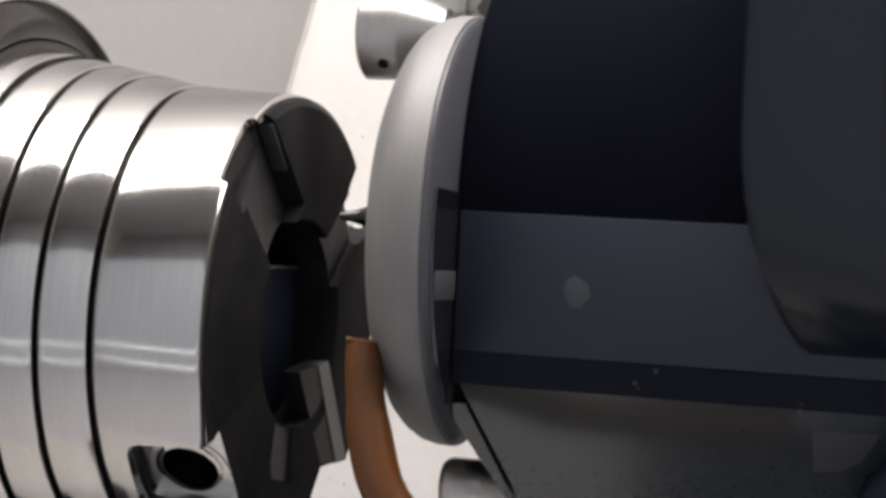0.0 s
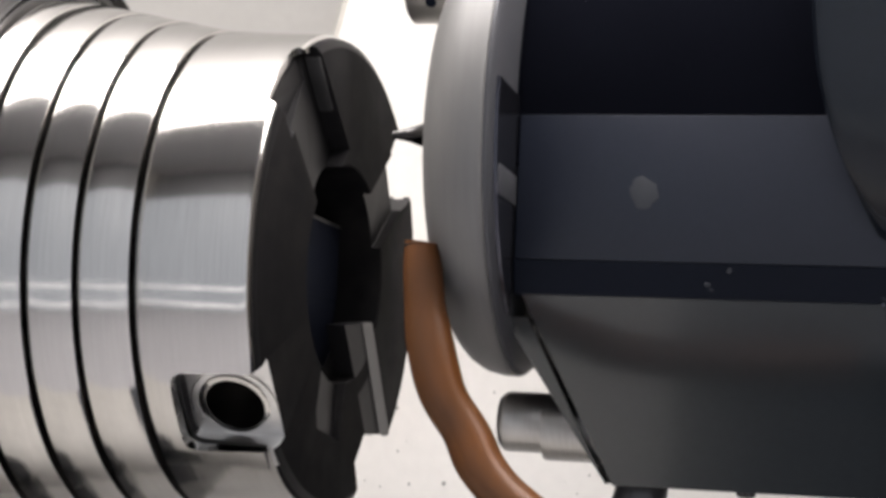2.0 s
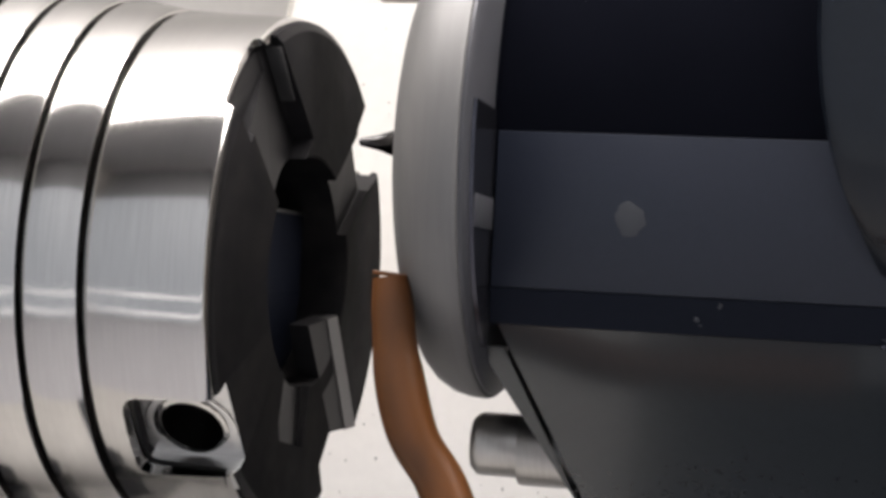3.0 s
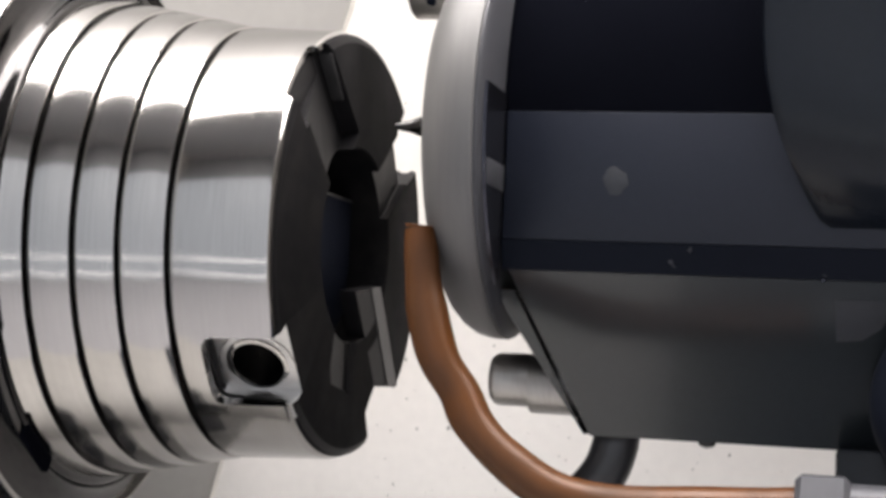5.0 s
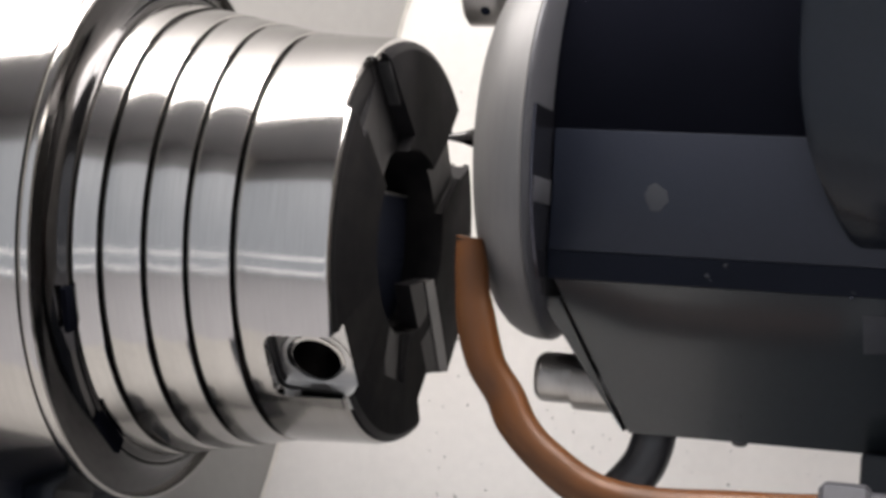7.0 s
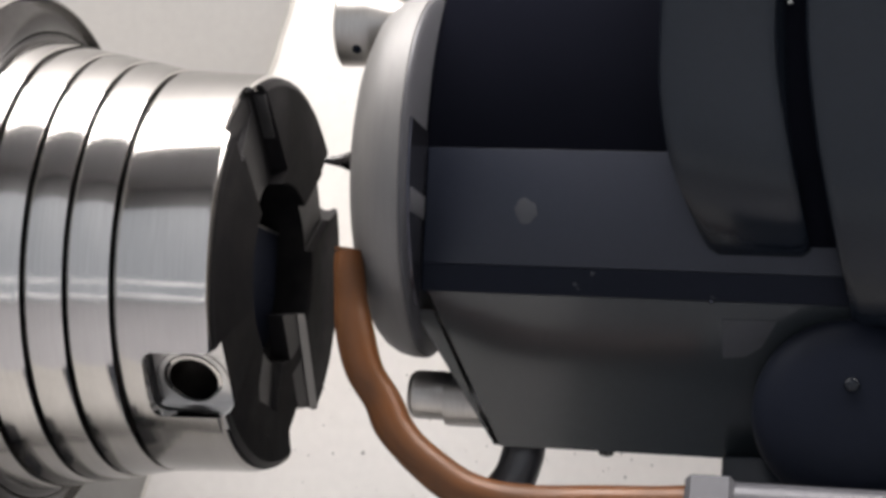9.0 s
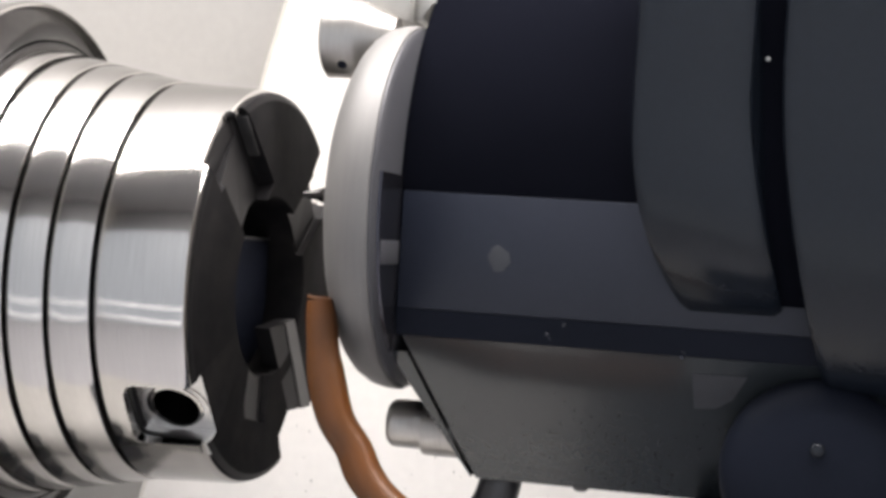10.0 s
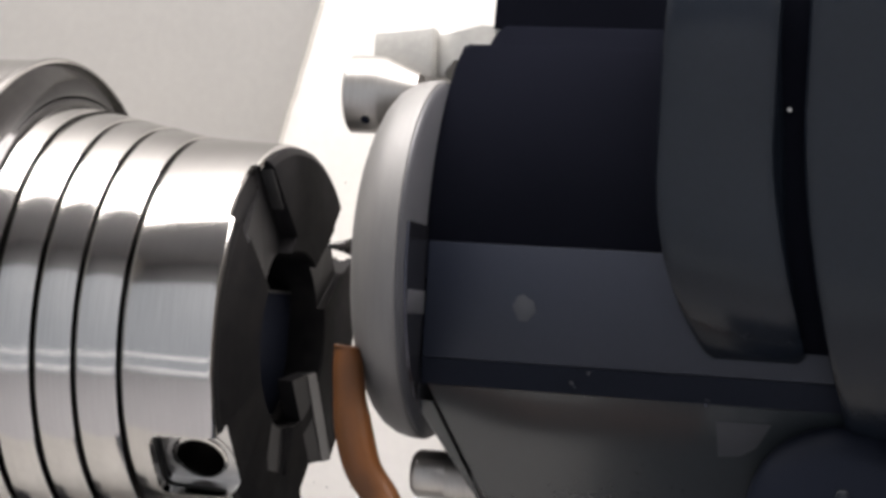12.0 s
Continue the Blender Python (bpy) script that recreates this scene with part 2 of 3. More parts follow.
def face_x(y):
    """Height of the cutter's slightly leaning face at the depth y."""
    return 0.15 + FACE_LEAN * (y + 22)


LEAN = Matrix.Translation((face_x(0) * MM, 0, 0)) @ Matrix.Rotation(-math.atan(FACE_LEAN), 4, "Z")

profile = [(-26.6, 0), (-26.6, body_radius(-26.6))]
for gx, w, d in ((-23.9, 0.26, 1.1), (-19.4, 0.26, 1.1), (-15.1, 0.26, 1.1), (-10.3, 0.3, 1.2)):
    r0, r1 = body_radius(gx - w), body_radius(gx + w)
    profile += [(gx - w - 0.2, r0 + 0.03), (gx - w - 0.07, r0 - 0.04), (gx - w, r0 - 0.2), (gx - w, r0 - 0.7 * d), (gx - 0.6 * w, r0 - 0.93 * d),
                (gx, r0 - d), (gx + 0.6 * w, r1 - 0.93 * d), (gx + w, r1 - 0.7 * d), (gx + w, r1 - 0.24), (gx + w + 0.1, r1 - 0.06), (gx + w + 0.26, r1 - 0.01)]
profile += [(-3.4, 22.93), (-0.75, 22.84), (-0.48, 22.78), (-0.25, 22.62), (-0.10, 22.4), (-0.05, 22.15), (-8.2, 21.9), (-8.2, 11.15), (-20, 11.15), (-20, 0)]
body = part("body", lathe(profile, seg=240, closed=False), STEEL, tool, "bright turned steel body with four ring grooves")
face = part("face_disc", lathe([(-8.2, 10.4), (0.0, 10.4), (0.12, 10.55), (0.0, 21.6), (-0.35, 22.35), (-0.75, 22.5), (-0.95, 22.45), (-1.0, 21.80), (-8.2, 21.50)], seg=180),
            STEEL_FACE, tool, "blackened, worn cutter face with four gullets", smooth=25)
face.data.transform(LEAN)


def slot(phi, r_in, r_out, z0, z1, x0, dip=0.0, turn=0.0, corner=0.0):
    """Solid that cuts a straight slot along the radius at phi; dip: fall of its floor along the radius, turn: fall across it (degrees)."""
    bm = block((0, -r_out, z0), (12, -r_in, z1), 0.0)
    if corner:
        edges = [e for e in bm.edges if abs(e.verts[0].co.y - e.verts[1].co.y) > 5 * MM and e.verts[0].co.x < 1 * MM and e.verts[1].co.x < 1 * MM]
        bmesh.ops.bevel(bm, geom=edges, offset=corner * MM, segments=4, affect="EDGES", profile=0.5)
    mid = Vector((0, -(r_in + r_out) / 2 * MM, (z0 + z1) / 2 * MM))
    bm.transform(around_x(phi) @ Matrix.Translation((x0 * MM, 0, 0)) @ Matrix.Translation(mid)
                 @ Matrix.Rotation(radians(dip), 4, "Z") @ Matrix.Rotation(radians(turn), 4, "Y") @ Matrix.Translation(-mid))
    return bm


def wedge(outline, x0, x1):
    """Solid over an outline of (y, z), from the height x0 to x1 (numbers, or functions of y)."""
    return loft([[(h(y) if callable(h) else h, y, z) for y, z in outline] for h in (x0, x1)])


def hole(phi, x, r, y0, y1):
    bm = lathe([(y0, 0), (y0, r), (y1, r), (y1, 0)], seg=48, closed=False)
    bm.transform(around_x(phi) @ Matrix.Translation((x * MM, 0, 0)) @ Matrix.Rotation(radians(-90), 4, "Z"))
    return bm


def notches():
    """Four gullets that break the rim; the first one runs on as a broad flute to the bore."""
    return [slot(42, 18.6, 32, -2.9, 6.2, -1.0, corner=0.6), wedge([(14.3, 17.2), (11.6, 14.0), (15.6, 8.3), (20.0, 10.6), (32, 16), (25, 30)], -2.4, 12),
            wedge([(7.1, -20.8), (5.6, -17.9), (8.0, -15.0), (15.3, -14.9), (30, -18), (12, -32)], -2.6, 12),
            slot(PHI_C, 20.0, 32, -4.1, 4.1, -7.6, corner=1.2)]


def flutes():
    return [slot(40, 8.5, 32, -1.4, 8.4, -0.55, dip=-1.5, turn=-6, corner=0.5), slot(141, 8.5, 32, -3.2, 3.2, 1.05, dip=2, corner=0.2),
            slot(-80, 9.5, 15.5, -3.2, 3.6, 0.72, dip=2, turn=3)]


carve(body, notches() + [hole(PHI_H, -3.5, 2.85, 11, 24)])
carve(face, notches() + flutes() + [hole(PHI_H, -3.5, 2.85, 11, 24)])
for ob in (body, face):
    ob.data.materials.append(FLUTE)
    ob.data.materials.append(POLISHED)
    ob.data.materials.append(GROOVE_SHADE)
for f in body.data.polygons:
    c = f.center / MM
    r, phi = math.hypot(c.y, c.z), math.degrees(math.atan2(c.z, -c.y))
    if c.x > -8.5 and r < 22.1:
        f.material_index = 2 if abs(phi - PHI_C) < 24 and r > 19.4 else 1
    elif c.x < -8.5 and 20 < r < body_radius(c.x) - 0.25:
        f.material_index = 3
for f in face.data.polygons:
    c = f.center / MM
    r, phi = math.hypot(c.y, c.z), math.degrees(math.atan2(c.z, -c.y))
    if abs(phi - PHI_C) < 17 and r > 19 and f.normal.x < 0.6 and abs(f.normal.y) > 0.4:
        f.material_index = 2
    elif r > 10.6 and c.x < face_x(c.y) - 0.12 and r < 22.2:
        f.material_index = 1
ring = lathe([(0, 2.85), (0.0, 3.3), (0.10, 3.25), (0.16, 2.85)], seg=48)
ring.transform(around_x(PHI_H) @ Matrix.Translation((-3.5 * MM, -19.97 * MM, 0)) @ Matrix.Rotation(radians(-90), 4, "Z"))
liner = lathe([(12.0, 0), (12.0, 2.84), (19.9, 2.84), (19.9, 2.7), (12.3, 2.7), (12.3, 0)], seg=48, closed=False)
liner.transform(around_x(PHI_H) @ Matrix.Translation((-3.5 * MM, 0, 0)) @ Matrix.Rotation(radians(-90), 4, "Z"))
part("hole_wall", liner, GROOVE_SHADE, tool, "hole wall with shade in its darker steel")
part("hole_edge", ring, STEEL, tool, "bright chamfered hole edge")
seat_arc = lathe([(0, 3.9), (0.0, 4.02), (0.09, 3.98), (0.09, 3.9)], seg=48)
seat_arc.transform(around_x(PHI_H) @ Matrix.Translation((-3.5 * MM, -19.97 * MM, 0)) @ Matrix.Rotation(radians(-90), 4, "Z"))
part("seat_ring", seat_arc, STEEL, tool, "thin machined ring round the hole")
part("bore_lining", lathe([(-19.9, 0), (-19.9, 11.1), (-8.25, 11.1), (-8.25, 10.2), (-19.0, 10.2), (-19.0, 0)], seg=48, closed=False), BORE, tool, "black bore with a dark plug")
# stepped core inside the bore; a pale strip across it paints its lit edge
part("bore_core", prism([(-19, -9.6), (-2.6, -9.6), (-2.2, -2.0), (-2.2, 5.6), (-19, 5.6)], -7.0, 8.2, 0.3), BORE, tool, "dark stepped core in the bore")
part("core_highlight", block((-2.5, -6.8, 5.35), (-2.12, 8.0, 5.68), 0.08), GROUND_LIT, tool, "pale strip painting the lit edge of the core")
# centre-cutting tooth that reaches over the bore
bm = wedge([(0.3, -4.8), (7.9, -4.0), (15.3, -14.9), (8.0, -15.0)], -0.6, lambda y: face_x(y) + 0.10)
part("centre_tooth", bm, FLUTE, tool, "grey ground tooth reaching over the bore", smooth=0)
part("tooth_land", wedge([(5.0, -4.25), (7.95, -3.95), (15.4, -14.95), (12.2, -15.05)], 0.6, lambda y: face_x(y) + 0.22), GROUND_LIT, tool, "pale ground land of the tooth")
# paler than the face because light on this wall is in its colour
part("lit_gullet_wall", block((-0.9, -19.6, 8.15), (0.55, -13.4, 8.5), 0.08, around_x(40)), GROUND_LIT, tool, "gullet wall with light put into its pale colour")

# work spindle ---------------------------------------------------------
spindle = thing("work_spindle", "polished steel spindle nose with a dark coved flange behind the cutter", "spindle", at=(-40, 0, 0))
# base colour kept dark to paint the black head's reflection in the cove
part("flange", lathe([(-30.0, 0), (-30.0, 31.0), (-29.4, 31.35), (-29.15, 30.9), (-29.1, 30.2), (-28.85, 29.2), (-28.4, 28.3), (-27.9, 27.65), (-27.4, 27.3),
                      (-27.1, 27.3), (-26.85, 27.2), (-26.7, 26.9), (-26.62, 26.5), (-26.62, 0)], seg=160, closed=False), STEEL_DARK, spindle, "coved flange, dark reflection put into its colour", smooth=60)
part("flange_lip", lathe([(-29.8, 31.3), (-29.7, 31.85), (-29.2, 32.0), (-28.7, 31.8), (-28.6, 31.45), (-29.1, 31.42)], seg=160), STEEL, spindle, "bright rounded lip")
part("nose", lathe([(-75, 0), (-75, 30.6), (-52, 30.9), (-46, 31.3), (-39.5, 31.6), (-31.2, 31.7), (-30.3, 31.5), (-30.02, 30.9), (-30.02, 0)], seg=160, closed=False), STEEL, spindle, "bright turned spindle nose")
for turn, half in ((-34, 3.4), (-70, 2.4)):
    part("drive_key", block((-27.3, -half, -28.2), (-26.58, half, -26.45), 0.15, Matrix.Rotation(radians(turn), 4, "X")), BLACK_MATT, spindle, "black drive key")
case = thing("spindle_case", "black work spindle case behind the polished nose", "spindle case", at=(-80, 5, -40))
part("case_body", block((-160, -14, -90), (-45, 34, 20), 3.0), BLACK_SATIN, case)
part("side_rail", block((-44.9, -2, -90), (-40.5, 8, -29.5), 0.5), MOTOR, case, "dark rail")

# grinding wheel ---------------------------------------------------------
WY, WZ = -10.5, 9.9
wheel = thing("grinding_wheel", "grey grinding wheel with a rounded rim on a dark hub", "grinding wheel", at=(19, WY, WZ))
part("abrasive_rim", lathe([(13.6, 0), (13.7, 9.0), (14.0, 11.5), (14.4, 13.2), (14.9, 14.9), (15.5, 16.3), (16.1, 17.4), (16.9, 18.3), (18.0, 19.0), (19.2, 19.3), (20.3, 19.35), (20.55, 19.25), (20.6, 19.0), (20.6, 0)], WY, WZ, 200, closed=False), WHEEL, wheel, "worn grey abrasive rim")
part("back_ring", lathe([(20.62, 0), (20.62, 19.0), (20.85, 19.0), (21.3, 18.3), (21.3, 0)], WY, WZ, 160, closed=False), RING, wheel, "dull steel ring")
nose = lathe([(13.8, 2.4), (13.8, 0), (9.6, 0), (9.7, 0.3), (11.2, 0.6), (12.6, 1.1), (13.4, 1.7)], -16.0, 10.6, 40)
part("arbor_tip", nose, STEEL_DARK, wheel, "dark flared arbor tip")

# wheel head housing -----------------------------------------------------
head = thing("wheel_head", "blue-black grinding wheel head with a glossy slanted underside", "machine head", at=(36, 0, -17.8))
HX = 120


def arc_section(x, cy, cz, r, a0, a1, n, extra):
    pts = [(x, cy - r * math.cos(radians(a0 + (a1 - a0) * i / n)), cz + r * math.sin(radians(a0 + (a1 - a0) * i / n))) for i in range(n + 1)]
    return pts + [(x, y, z) for y, z in extra]


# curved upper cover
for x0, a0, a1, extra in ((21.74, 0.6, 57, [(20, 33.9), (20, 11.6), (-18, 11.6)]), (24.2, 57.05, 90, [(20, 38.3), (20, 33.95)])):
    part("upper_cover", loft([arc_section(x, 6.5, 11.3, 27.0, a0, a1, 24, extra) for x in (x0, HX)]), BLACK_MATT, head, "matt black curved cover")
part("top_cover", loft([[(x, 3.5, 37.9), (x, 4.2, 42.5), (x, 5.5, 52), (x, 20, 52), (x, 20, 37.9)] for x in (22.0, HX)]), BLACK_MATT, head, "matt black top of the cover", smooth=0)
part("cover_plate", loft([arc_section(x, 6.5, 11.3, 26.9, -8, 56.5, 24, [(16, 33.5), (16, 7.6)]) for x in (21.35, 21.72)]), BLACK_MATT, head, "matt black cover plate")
# flat front panel
part("front_panel", block((21.7, -20.6, -0.35), (HX, 18, 11.5), 0.15), BLACK_SATIN, head, "blue-black satin front panel")
# panel black made darker, painting the shade of this downward-tilted facet
part("bevel_strip", loft([[(x, -20.6, -0.4), (x, -19.9, -3.1), (x, 18, -3.1), (x, 18, -0.4)] for x in (21.7, HX)]), BLACK_EDGE, head, "bevel strip with shade in its darker black", smooth=0)
low = [(-19.8, -3.15), (-10.0, -18.3), (18, -18.3), (18, -3.15)]
left_x = [22.3, 28.9, 28.9, 22.3]
part("lower_panel", loft([[(lx, y, z) for lx, (y, z) in zip(left_x, low)], [(HX, y, z) for y, z in low]]), BLACK_GLOSS, head, "glossy black lower panel", smooth=0)
# slanted end plate, a thin gap away from the lower panel
end_left = [20.6, 28.3, 28.3, 20.6]
low_e = [(-18.6, -4.9), (-10.1, -18.2), (18, -18.2), (18, -4.9)]
part("end_plate", loft([[(a, y, z) for a, (y, z) in zip(end_left, low_e)], [(b, y, z) for b, (y, z) in zip([22.6, 28.25, 28.25, 22.6], low_e)]]), BLACK_GLOSS, head, "slanted black end plate", smooth=0)
# dark guard plate on the wheel's side, cut off straight below
def guard_outline(x):
    pts = [(WY - 18.2 * math.cos(a), WZ + 18.2 * math.sin(a)) for a in (radians(-54.3 + 64 * i / 40) for i in range(41))]
    return [(x, min(y, -20.7), z) for y, z in pts] + [(x, -20.7, pts[-1][1] - 0.01), (x, -20.7, -4.88)]


part("guard_plate", loft([guard_outline(x) for x in (21.32, 21.6)]), HUB, head, "dark guard plate", smooth=0)
# thin block added to draw the bright reflected spot on the guard plate
part("guard_glint", block((21.5, -27.6, 3.9), (21.68, -20.75, 6.3), 0.08), RING, head, "pale block painting a bright spot on the guard plate")
bolt = lathe([(0, 0), (0, 0.9), (0.5, 0.8), (0.7, 0.5), (0.75, 0)], seg=12, closed=False)
bolt.transform(Matrix.Translation((40 * MM, -9 * MM, -18.1 * MM)) @ Matrix.Rotation(radians(90), 4, "Y"))
part("bolt", bolt, STEEL_DARK, head, "small bolt head")


def smudge(x, z, r, seed):
    rnd = random.Random(seed)
    bm = bmesh.new()
    ring = []
    for i in range(22):
        a = 2 * math.pi * i / 22
        k = r * (0.82 + 0.3 * rnd.random())
        ring.append((x + k * math.cos(a), z + k * math.sin(a)))
    f = [bm.verts.new((px * MM, -20.61 * MM, pz * MM)) for px, pz in ring]
    g = [bm.verts.new(((x + (px - x) * 0.8) * MM, -20.66 * MM, (z + (pz - z) * 0.8) * MM)) for px, pz in ring]
    for i in range(22):
        bm.faces.new((f[i], f[(i + 1) % 22], g[(i + 1) % 22], g[i]))
    bm.faces.new(g)
    return bm


part("coolant_mark", smudge(32.0, 5.2, 1.25, 4), SMUDGE_REFLECTION, head, "dried coolant mark")
# lighter sheet that paints a reflection onto the glossy lower panel
patch = loft([[(x, y - o * 0.84, z - o * 0.54) for x, y, z in ((51.6, -18.75, -4.75), (51.7, -17.6, -6.6), (51.8, -16.4, -8.4), (54.0, -16.5, -8.2), (55.6, -17.2, -7.2), (57.0, -18.8, -4.7))] for o in (0.0, 0.05)])
part("reflection_patch", patch, SMUDGE_REFLECTION, head, "pale patch painted as a reflection on the lower panel", smooth=0)
for x, y, z, w, h in ((38.9, -20.52, -0.9, 0.15, 0.22), (37.2, -20.22, -2.0, 0.22, 0.16), (37.5, -20.12, -2.4, 0.16, 0.08), (50.7, -20.05, -2.75, 0.24, 0.08)):
    part("scuff", block((x - w, y - 0.03, z - h), (x + w, y + 0.12, z + h), 0.06, Matrix.Translation(Vector((x, y, z)) * MM) @ Matrix.Rotation(radians(14), 4, "X") @ Matrix.Rotation(radians(25), 4, "Y") @ Matrix.Translation(-Vector((x, y, z)) * MM)), SMUDGE_REFLECTION, head, "pale scuff on the bevel")
sc = lathe([(19.7, 0), (19.7, 0.17), (20.45, 0.15), (20.45, 0)], seg=16, closed=False)
sc.transform(Matrix.Translation((50.6 * MM, 0, -3.2 * MM)) @ Matrix.Rotation(radians(-90), 4, "Z"))
part("set_screw", sc, HUB, head, "tiny dull set screw")


# drive motor -------------------------------------------------------------
def drum(z_mid, half_up, half_down, y_front, y_back, left, right, edge=1.2, n=28):
    """Round-shouldered casing: outline in (y, z) from the front bulge, swept from its left edge line to its right one."""
    outline = []
    for i in range(n + 1):
        k = -1 + 2 * i / n
        k = math.copysign(abs(k) ** 0.75, k)
        h = half_up if k > 0 else half_down
        outline.append((y_front + (y_back - y_front) * abs(k) ** 5, z_mid + h * k))
    outline += [(25, z_mid + half_up), (25, z_mid - half_down)]
    cy, cz = 10.0, z_mid
    sections = []
    for s, inset in ((0.0, 1.0), (0.25, 0.35), (1.0, 0.0)):
        sections.append([(left(z) + edge * s, y + (cy - y) / 36 * edge * inset, z + (cz - z) / half_down * edge * inset) for y, z in outline])
    for s, inset in ((1.0, 0.0), (0.25, 0.35), (0.0, 1.0)):
        sections.append([(right(z) - edge * s, y + (cy - y) / 36 * edge * inset, z + (cz - z) / half_down * edge * inset) for y, z in outline])
    return loft(sections)


def bow(x0, k, z0, span, p):
    return lambda z: x0 + k * (max(0.0, z0 - z) / span) ** p


motor = thing("drive_motor", "satin black round-shouldered drive motor casing beside the wheel head", "motor", at=(52, -5, 22))
part("front_drum", drum(22, 21, 20.6, -26.5, -20.7, bow(44.8, 4.8, 22, 20, 2.6), bow(56.1, 4.0, 22, 20, 1.5)), MOTOR, motor, "satin black front casing with rounded edge")
part("gap_ring", drum(22, 20, 19.6, -24.5, -20.7, bow(56.0, 4.0, 22, 20, 1.5), bow(60.4, 5.0, 25, 30, 1.7), 0.1), BLACK_MATT, motor, "recessed dark ring")
part("rear_drum", drum(25, 24, 30.5, -27.0, -20.8, bow(58.6, 5.2, 25, 30, 1.7), lambda z: 110), MOTOR, motor, "larger satin black rear casing")
scr = lathe([(0, 0), (0, 0.22), (0.3, 0.2), (0.3, 0)], seg=16, closed=False)
scr.transform(Matrix.Translation((57.2 * MM, -24.4 * MM, 25.6 * MM)) @ Matrix.Rotation(radians(-90), 4, "Z"))
part("screw", scr, NICKEL, motor, "tiny bright screw")
boss = thing("bearing_boss", "round black boss with a bolt on the wheel head", "boss", at=(64, -20, -14))
b = lathe([(14, 0), (14, 9.2), (19.6, 9.2), (20.8, 8.9), (21.8, 8.0), (22.6, 6.0), (23.0, 3.0), (23.05, 0)], seg=64, closed=False)
b.transform(Matrix.Translation((64.0 * MM, 0, -13.5 * MM)) @ Matrix.Rotation(radians(-90), 4, "Z"))
part("boss_disc", b, BLACK_EDGE, boss)
b = lathe([(22.0, 0), (22.0, 0.85), (23.3, 0.8), (23.5, 0.6), (23.6, 0)], seg=6, closed=False)
b.transform(Matrix.Translation((64.0 * MM, 0, -10.8 * MM)) @ Matrix.Rotation(radians(-90), 4, "Z"))
part("bolt", b, MOTOR, boss, "dark bolt head")

# copper coolant tube -------------------------------------------------------
tube = thing("coolant_tube", "bent brown copper coolant tube between cutter and grinding wheel", "tube", at=(20, -25, -22))
LINE = [(15.1, -25, 0.0), (15.5, -25, -3.5), (16.0, -25, -6.8), (17.4, -25.2, -11.4), (19.4, -24.8, -14.5), (20.9, -25, -17.2), (23.8, -25.2, -20.0), (28.2, -25, -22.7), (34.3, -25, -23.6), (43.0, -25, -23.2), (50.0, -25, -22.7)]
part("pipe", pipe(LINE, lambda s: 1.35 + 0.5 * min(1, s * 5) + 0.06 * math.sin(s * 31)), COPPER, tube, "hand-bent brown pipe")
rim = lathe([(0, 1.1), (0, 1.36), (0.25, 1.38), (0.3, 1.1)], seg=24)
rim.transform(Matrix.Translation((15.09 * MM, -25 * MM, 0.02 * MM)) @ Matrix.Rotation(radians(-84), 4, "Y"))
part("mouth_rim", rim, COPPER, tube, "dull open end of the tube")
fit_nut = thing("tube_fitting", "grey steel tube fitting below the wheel head", "fitting", at=(52, -25, -22.6))
part("nut", lathe([(49.0, 0), (49.0, 2.6), (49.5, 3.1), (53.0, 3.1), (53.5, 2.6), (53.5, 0)], -25, -22.6, 6, closed=False), RING, fit_nut, "hexagon nut", smooth=0)
part("stem", lathe([(53.52, 0), (53.52, 2.2), (70, 2.2), (70, 0)], -25, -22.6, 32, closed=False), RING, fit_nut)

hose = thing("black_hose", "curved glossy black hose under the wheel head", "hose", at=(30, -8, -18))
part("hose_pipe", pipe([(31.0, -6, -17.0), (30.8, -6.5, -19.5), (29.6, -7, -22.5), (26.0, -8, -26.5), (20.0, -9, -31), (12, -10, -38)], 2.3), RUBBER, hose)

post = thing("support_post", "dark steel post under the wheel head", "bracket", at=(58, -10, -40))
part("post_body", block((52.0, -14, -90), (64, 6, -17.85), 0.6), MOTOR, post)

# lower pin and its block -----------------------------------------------------
PIN_Y, PIN_Z = -9.0, -13.3
pin = thing("steel_nozzle", "round steel nozzle under the grinding wheel", "nozzle", at=(24, PIN_Y, PIN_Z))
part("tip", lathe([(18.9, 0), (18.9, 2.1), (19.3, 2.5), (19.7, 2.6), (22.8, 2.6), (22.8, 0)], PIN_Y, PIN_Z, 64, closed=False), NICKEL, pin, "bright turned tip")
part("sleeve", lathe([(22.82, 0), (22.82, 2.8), (23.1, 2.9), (38, 2.9), (38, 0)], PIN_Y, PIN_Z - 0.3, 64, closed=False), NICKEL, pin, "steel sleeve")

# upper nozzle ------------------------------------------------------------
noz = thing("spray_nozzle", "tapered grey steel spray nozzle beside the wheel", "nozzle", at=(12, -3, 30))
part("cone", lathe([(6.3, 0), (6.3, 4.1), (6.6, 4.5), (9.9, 4.5), (10.6, 4.35), (14.6, 2.6), (14.6, 0)], 0, 29.1, 96, closed=False), NICKEL, noz, "tapered steel cone")
dot = lathe([(0, 0), (0, 0.55), (0.5, 0.55), (0.5, 0)], seg=24, closed=False)
dot.transform(Matrix.Translation((9.0 * MM, 0, 29.1 * MM)) @ Matrix.Rotation(radians(47), 4, "X") @ Matrix.Translation((0, -4.08 * MM, 0)) @ Matrix.Rotation(radians(-90), 4, "Z"))
part("hole", dot, BORE, noz, "small dark hole")
brk = thing("nozzle_bracket", "pale grey cast bracket behind the spray nozzle", "bracket", at=(15, 6, 36))
part("arm", prism([(8.0, 31.6), (15.2, 31.6), (15.2, 37.7), (8.0, 36.9)], 2, 12, 0.4), CAST, brk)
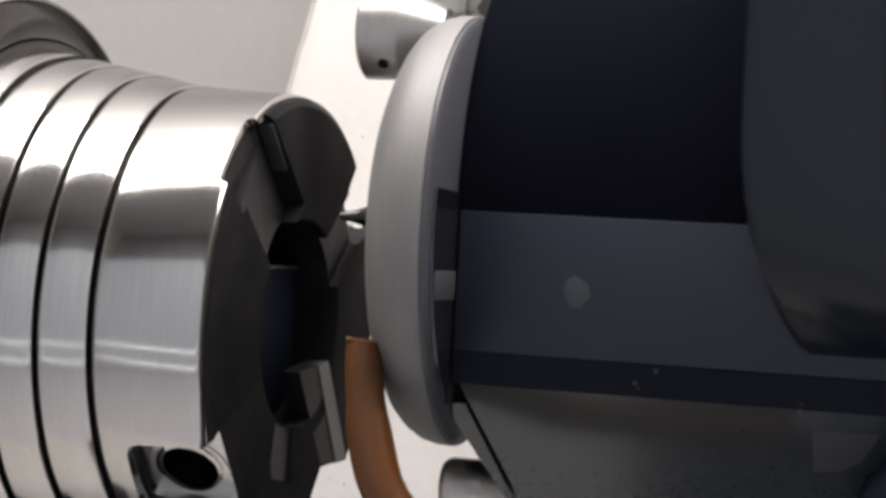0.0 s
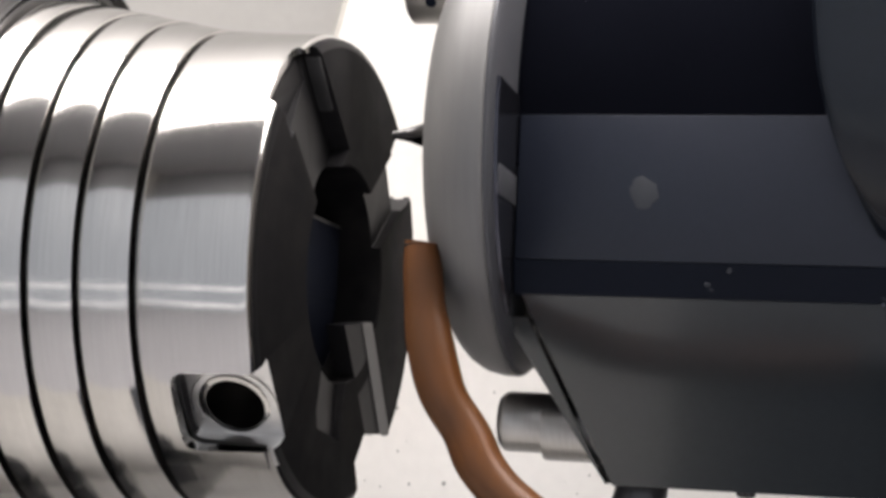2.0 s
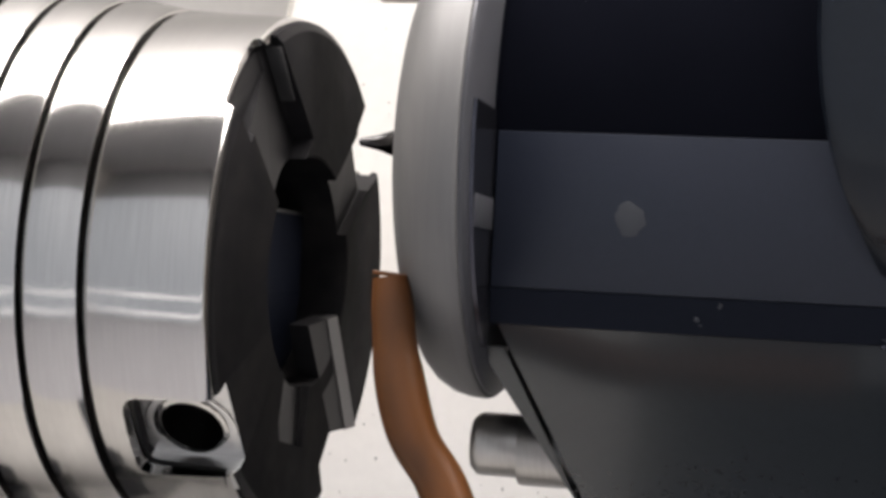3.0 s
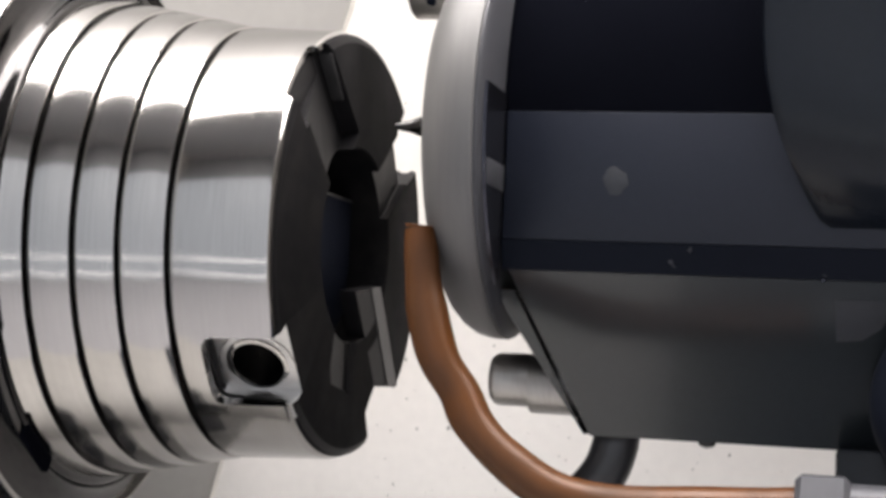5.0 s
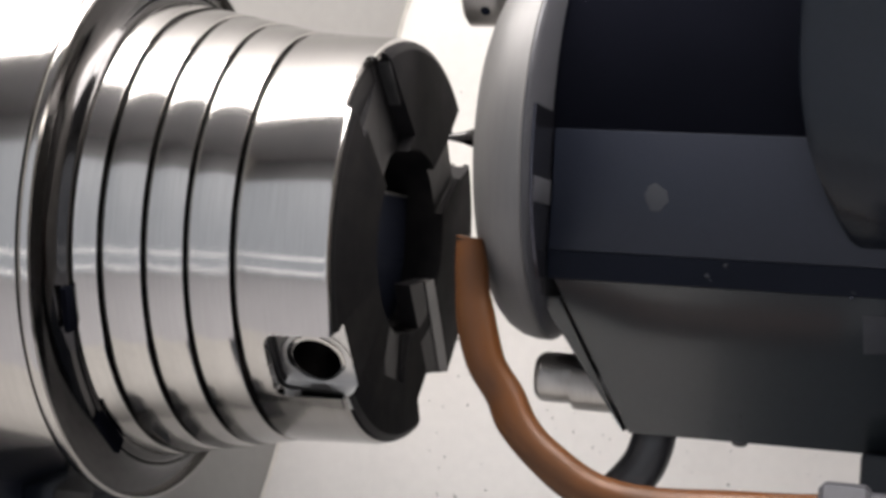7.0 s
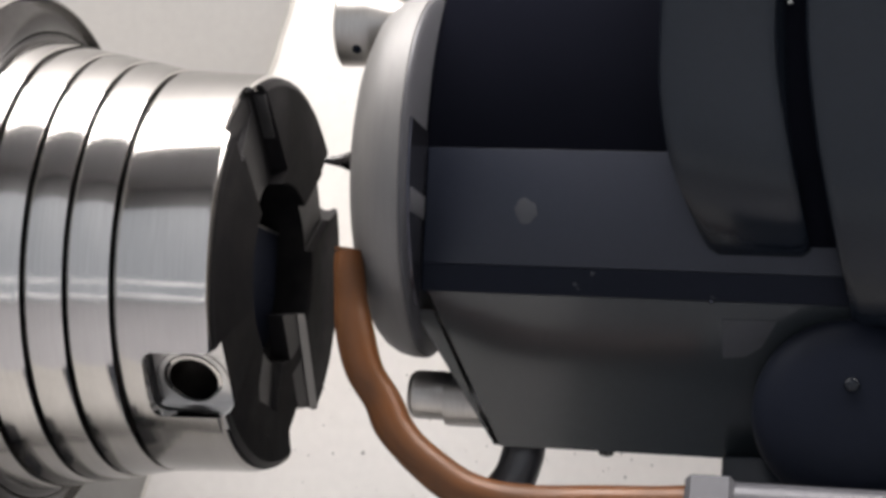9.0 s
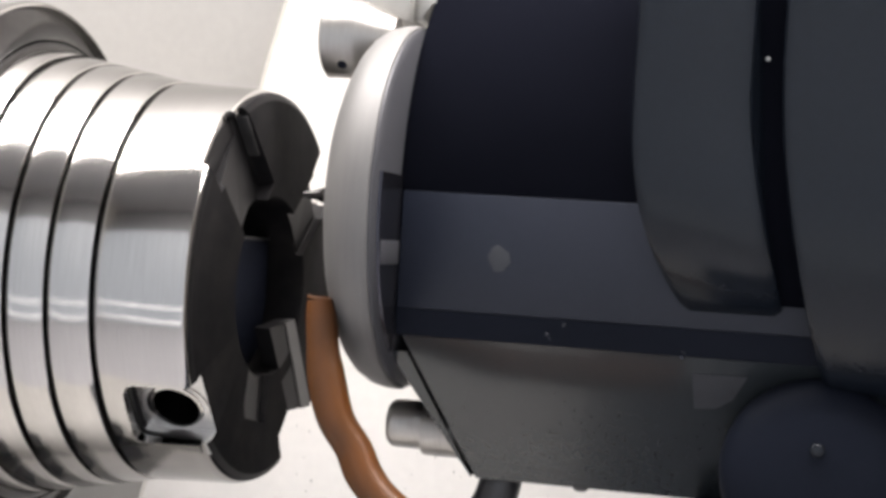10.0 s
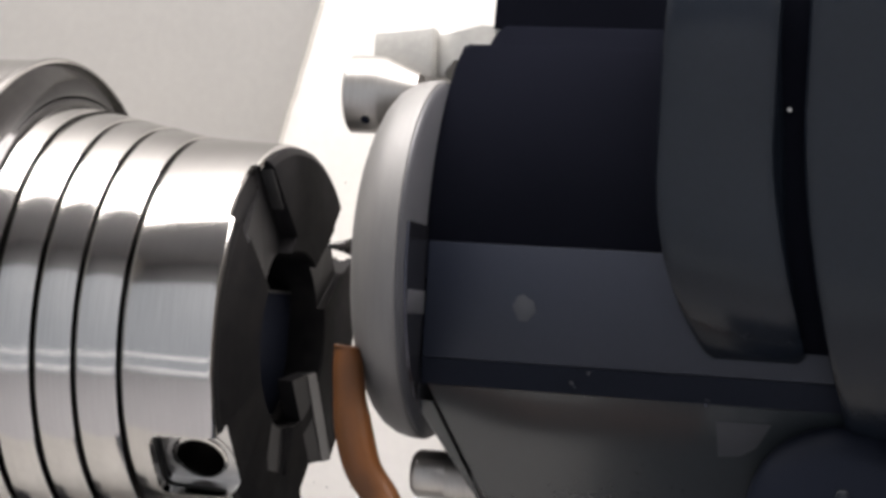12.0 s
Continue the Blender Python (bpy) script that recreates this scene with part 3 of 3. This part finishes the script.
part("shoulder", prism([(15.1, 31.9), (16.6, 31.9), (16.9, 34.6), (30, 34.6), (30, 39.6), (22.5, 38.6), (20.5, 37.8), (18.4, 37.7), (15.1, 37.6)], 4, 12, 0.5), CAST, brk)

# LED lamp ------------------------------------------------------------------
lamp = thing("ceiling_lamp", "long white lamp panel under the machine ceiling", "lamp", at=(60, -60, 399))
part("lamp_frame", block((-376, -206, 398.5), (520, 36, 399.9), 0.2), CAST, lamp)
part("diffuser", block((-370, -170, 398.0), (516, 32, 398.45), 0.1), DIFFUSER, lamp)

# swarf and sealant on the back wall -----------------------------------------
rnd = random.Random(11)
bm = bmesh.new()
for i in range(260):
    x, z = rnd.uniform(-10, 60), rnd.gauss(-22, 16)
    if rnd.random() < 0.15:
        x, z = rnd.uniform(-15, 40), rnd.uniform(-30, 50)
    r = rnd.choice((0.08, 0.1, 0.14, 0.22)) * rnd.uniform(0.6, 1.2)
    n = 6
    ring = [bm.verts.new(((x + r * math.cos(6.283 * k / n) * rnd.uniform(0.6, 1.2)) * MM, (WALL_Y - 0.02) * MM, (z + r * 1.3 * math.sin(6.283 * k / n) * rnd.uniform(0.6, 1.2)) * MM)) for k in range(n)]
    top = bm.verts.new((x * MM, (WALL_Y - 0.12) * MM, z * MM))
    for k in range(n):
        bm.faces.new((ring[k], ring[(k + 1) % n], top))
tagged(part("swarf_specks", bm, GRIT, None), "fine dark swarf specks sticking to the white wall", "swarf", kind="stuff")
bm = bmesh.new()
prev = None
for i in range(161):
    z = -80 + i
    a = seam(z) + 0.35 * noise.noise(Vector((z * 0.21, 0, 0))) - 0.1
    w = 0.5 + 0.25 * noise.noise(Vector((z * 0.33, 4, 0)))
    row = [bm.verts.new((px * MM, py * MM, z * MM)) for px, py in ((a - w, WALL_Y + 1.5), (a, WALL_Y - 0.35), (a + w, WALL_Y - 0.004))]
    if prev:
        for k in range(2):
            bm.faces.new((prev[k], prev[k + 1], row[k + 1], row[k]))
    prev = row
tagged(part("sealant_bead", bm, CAULK, None), "uneven pale sealant bead along the wall joint", kind="structure")
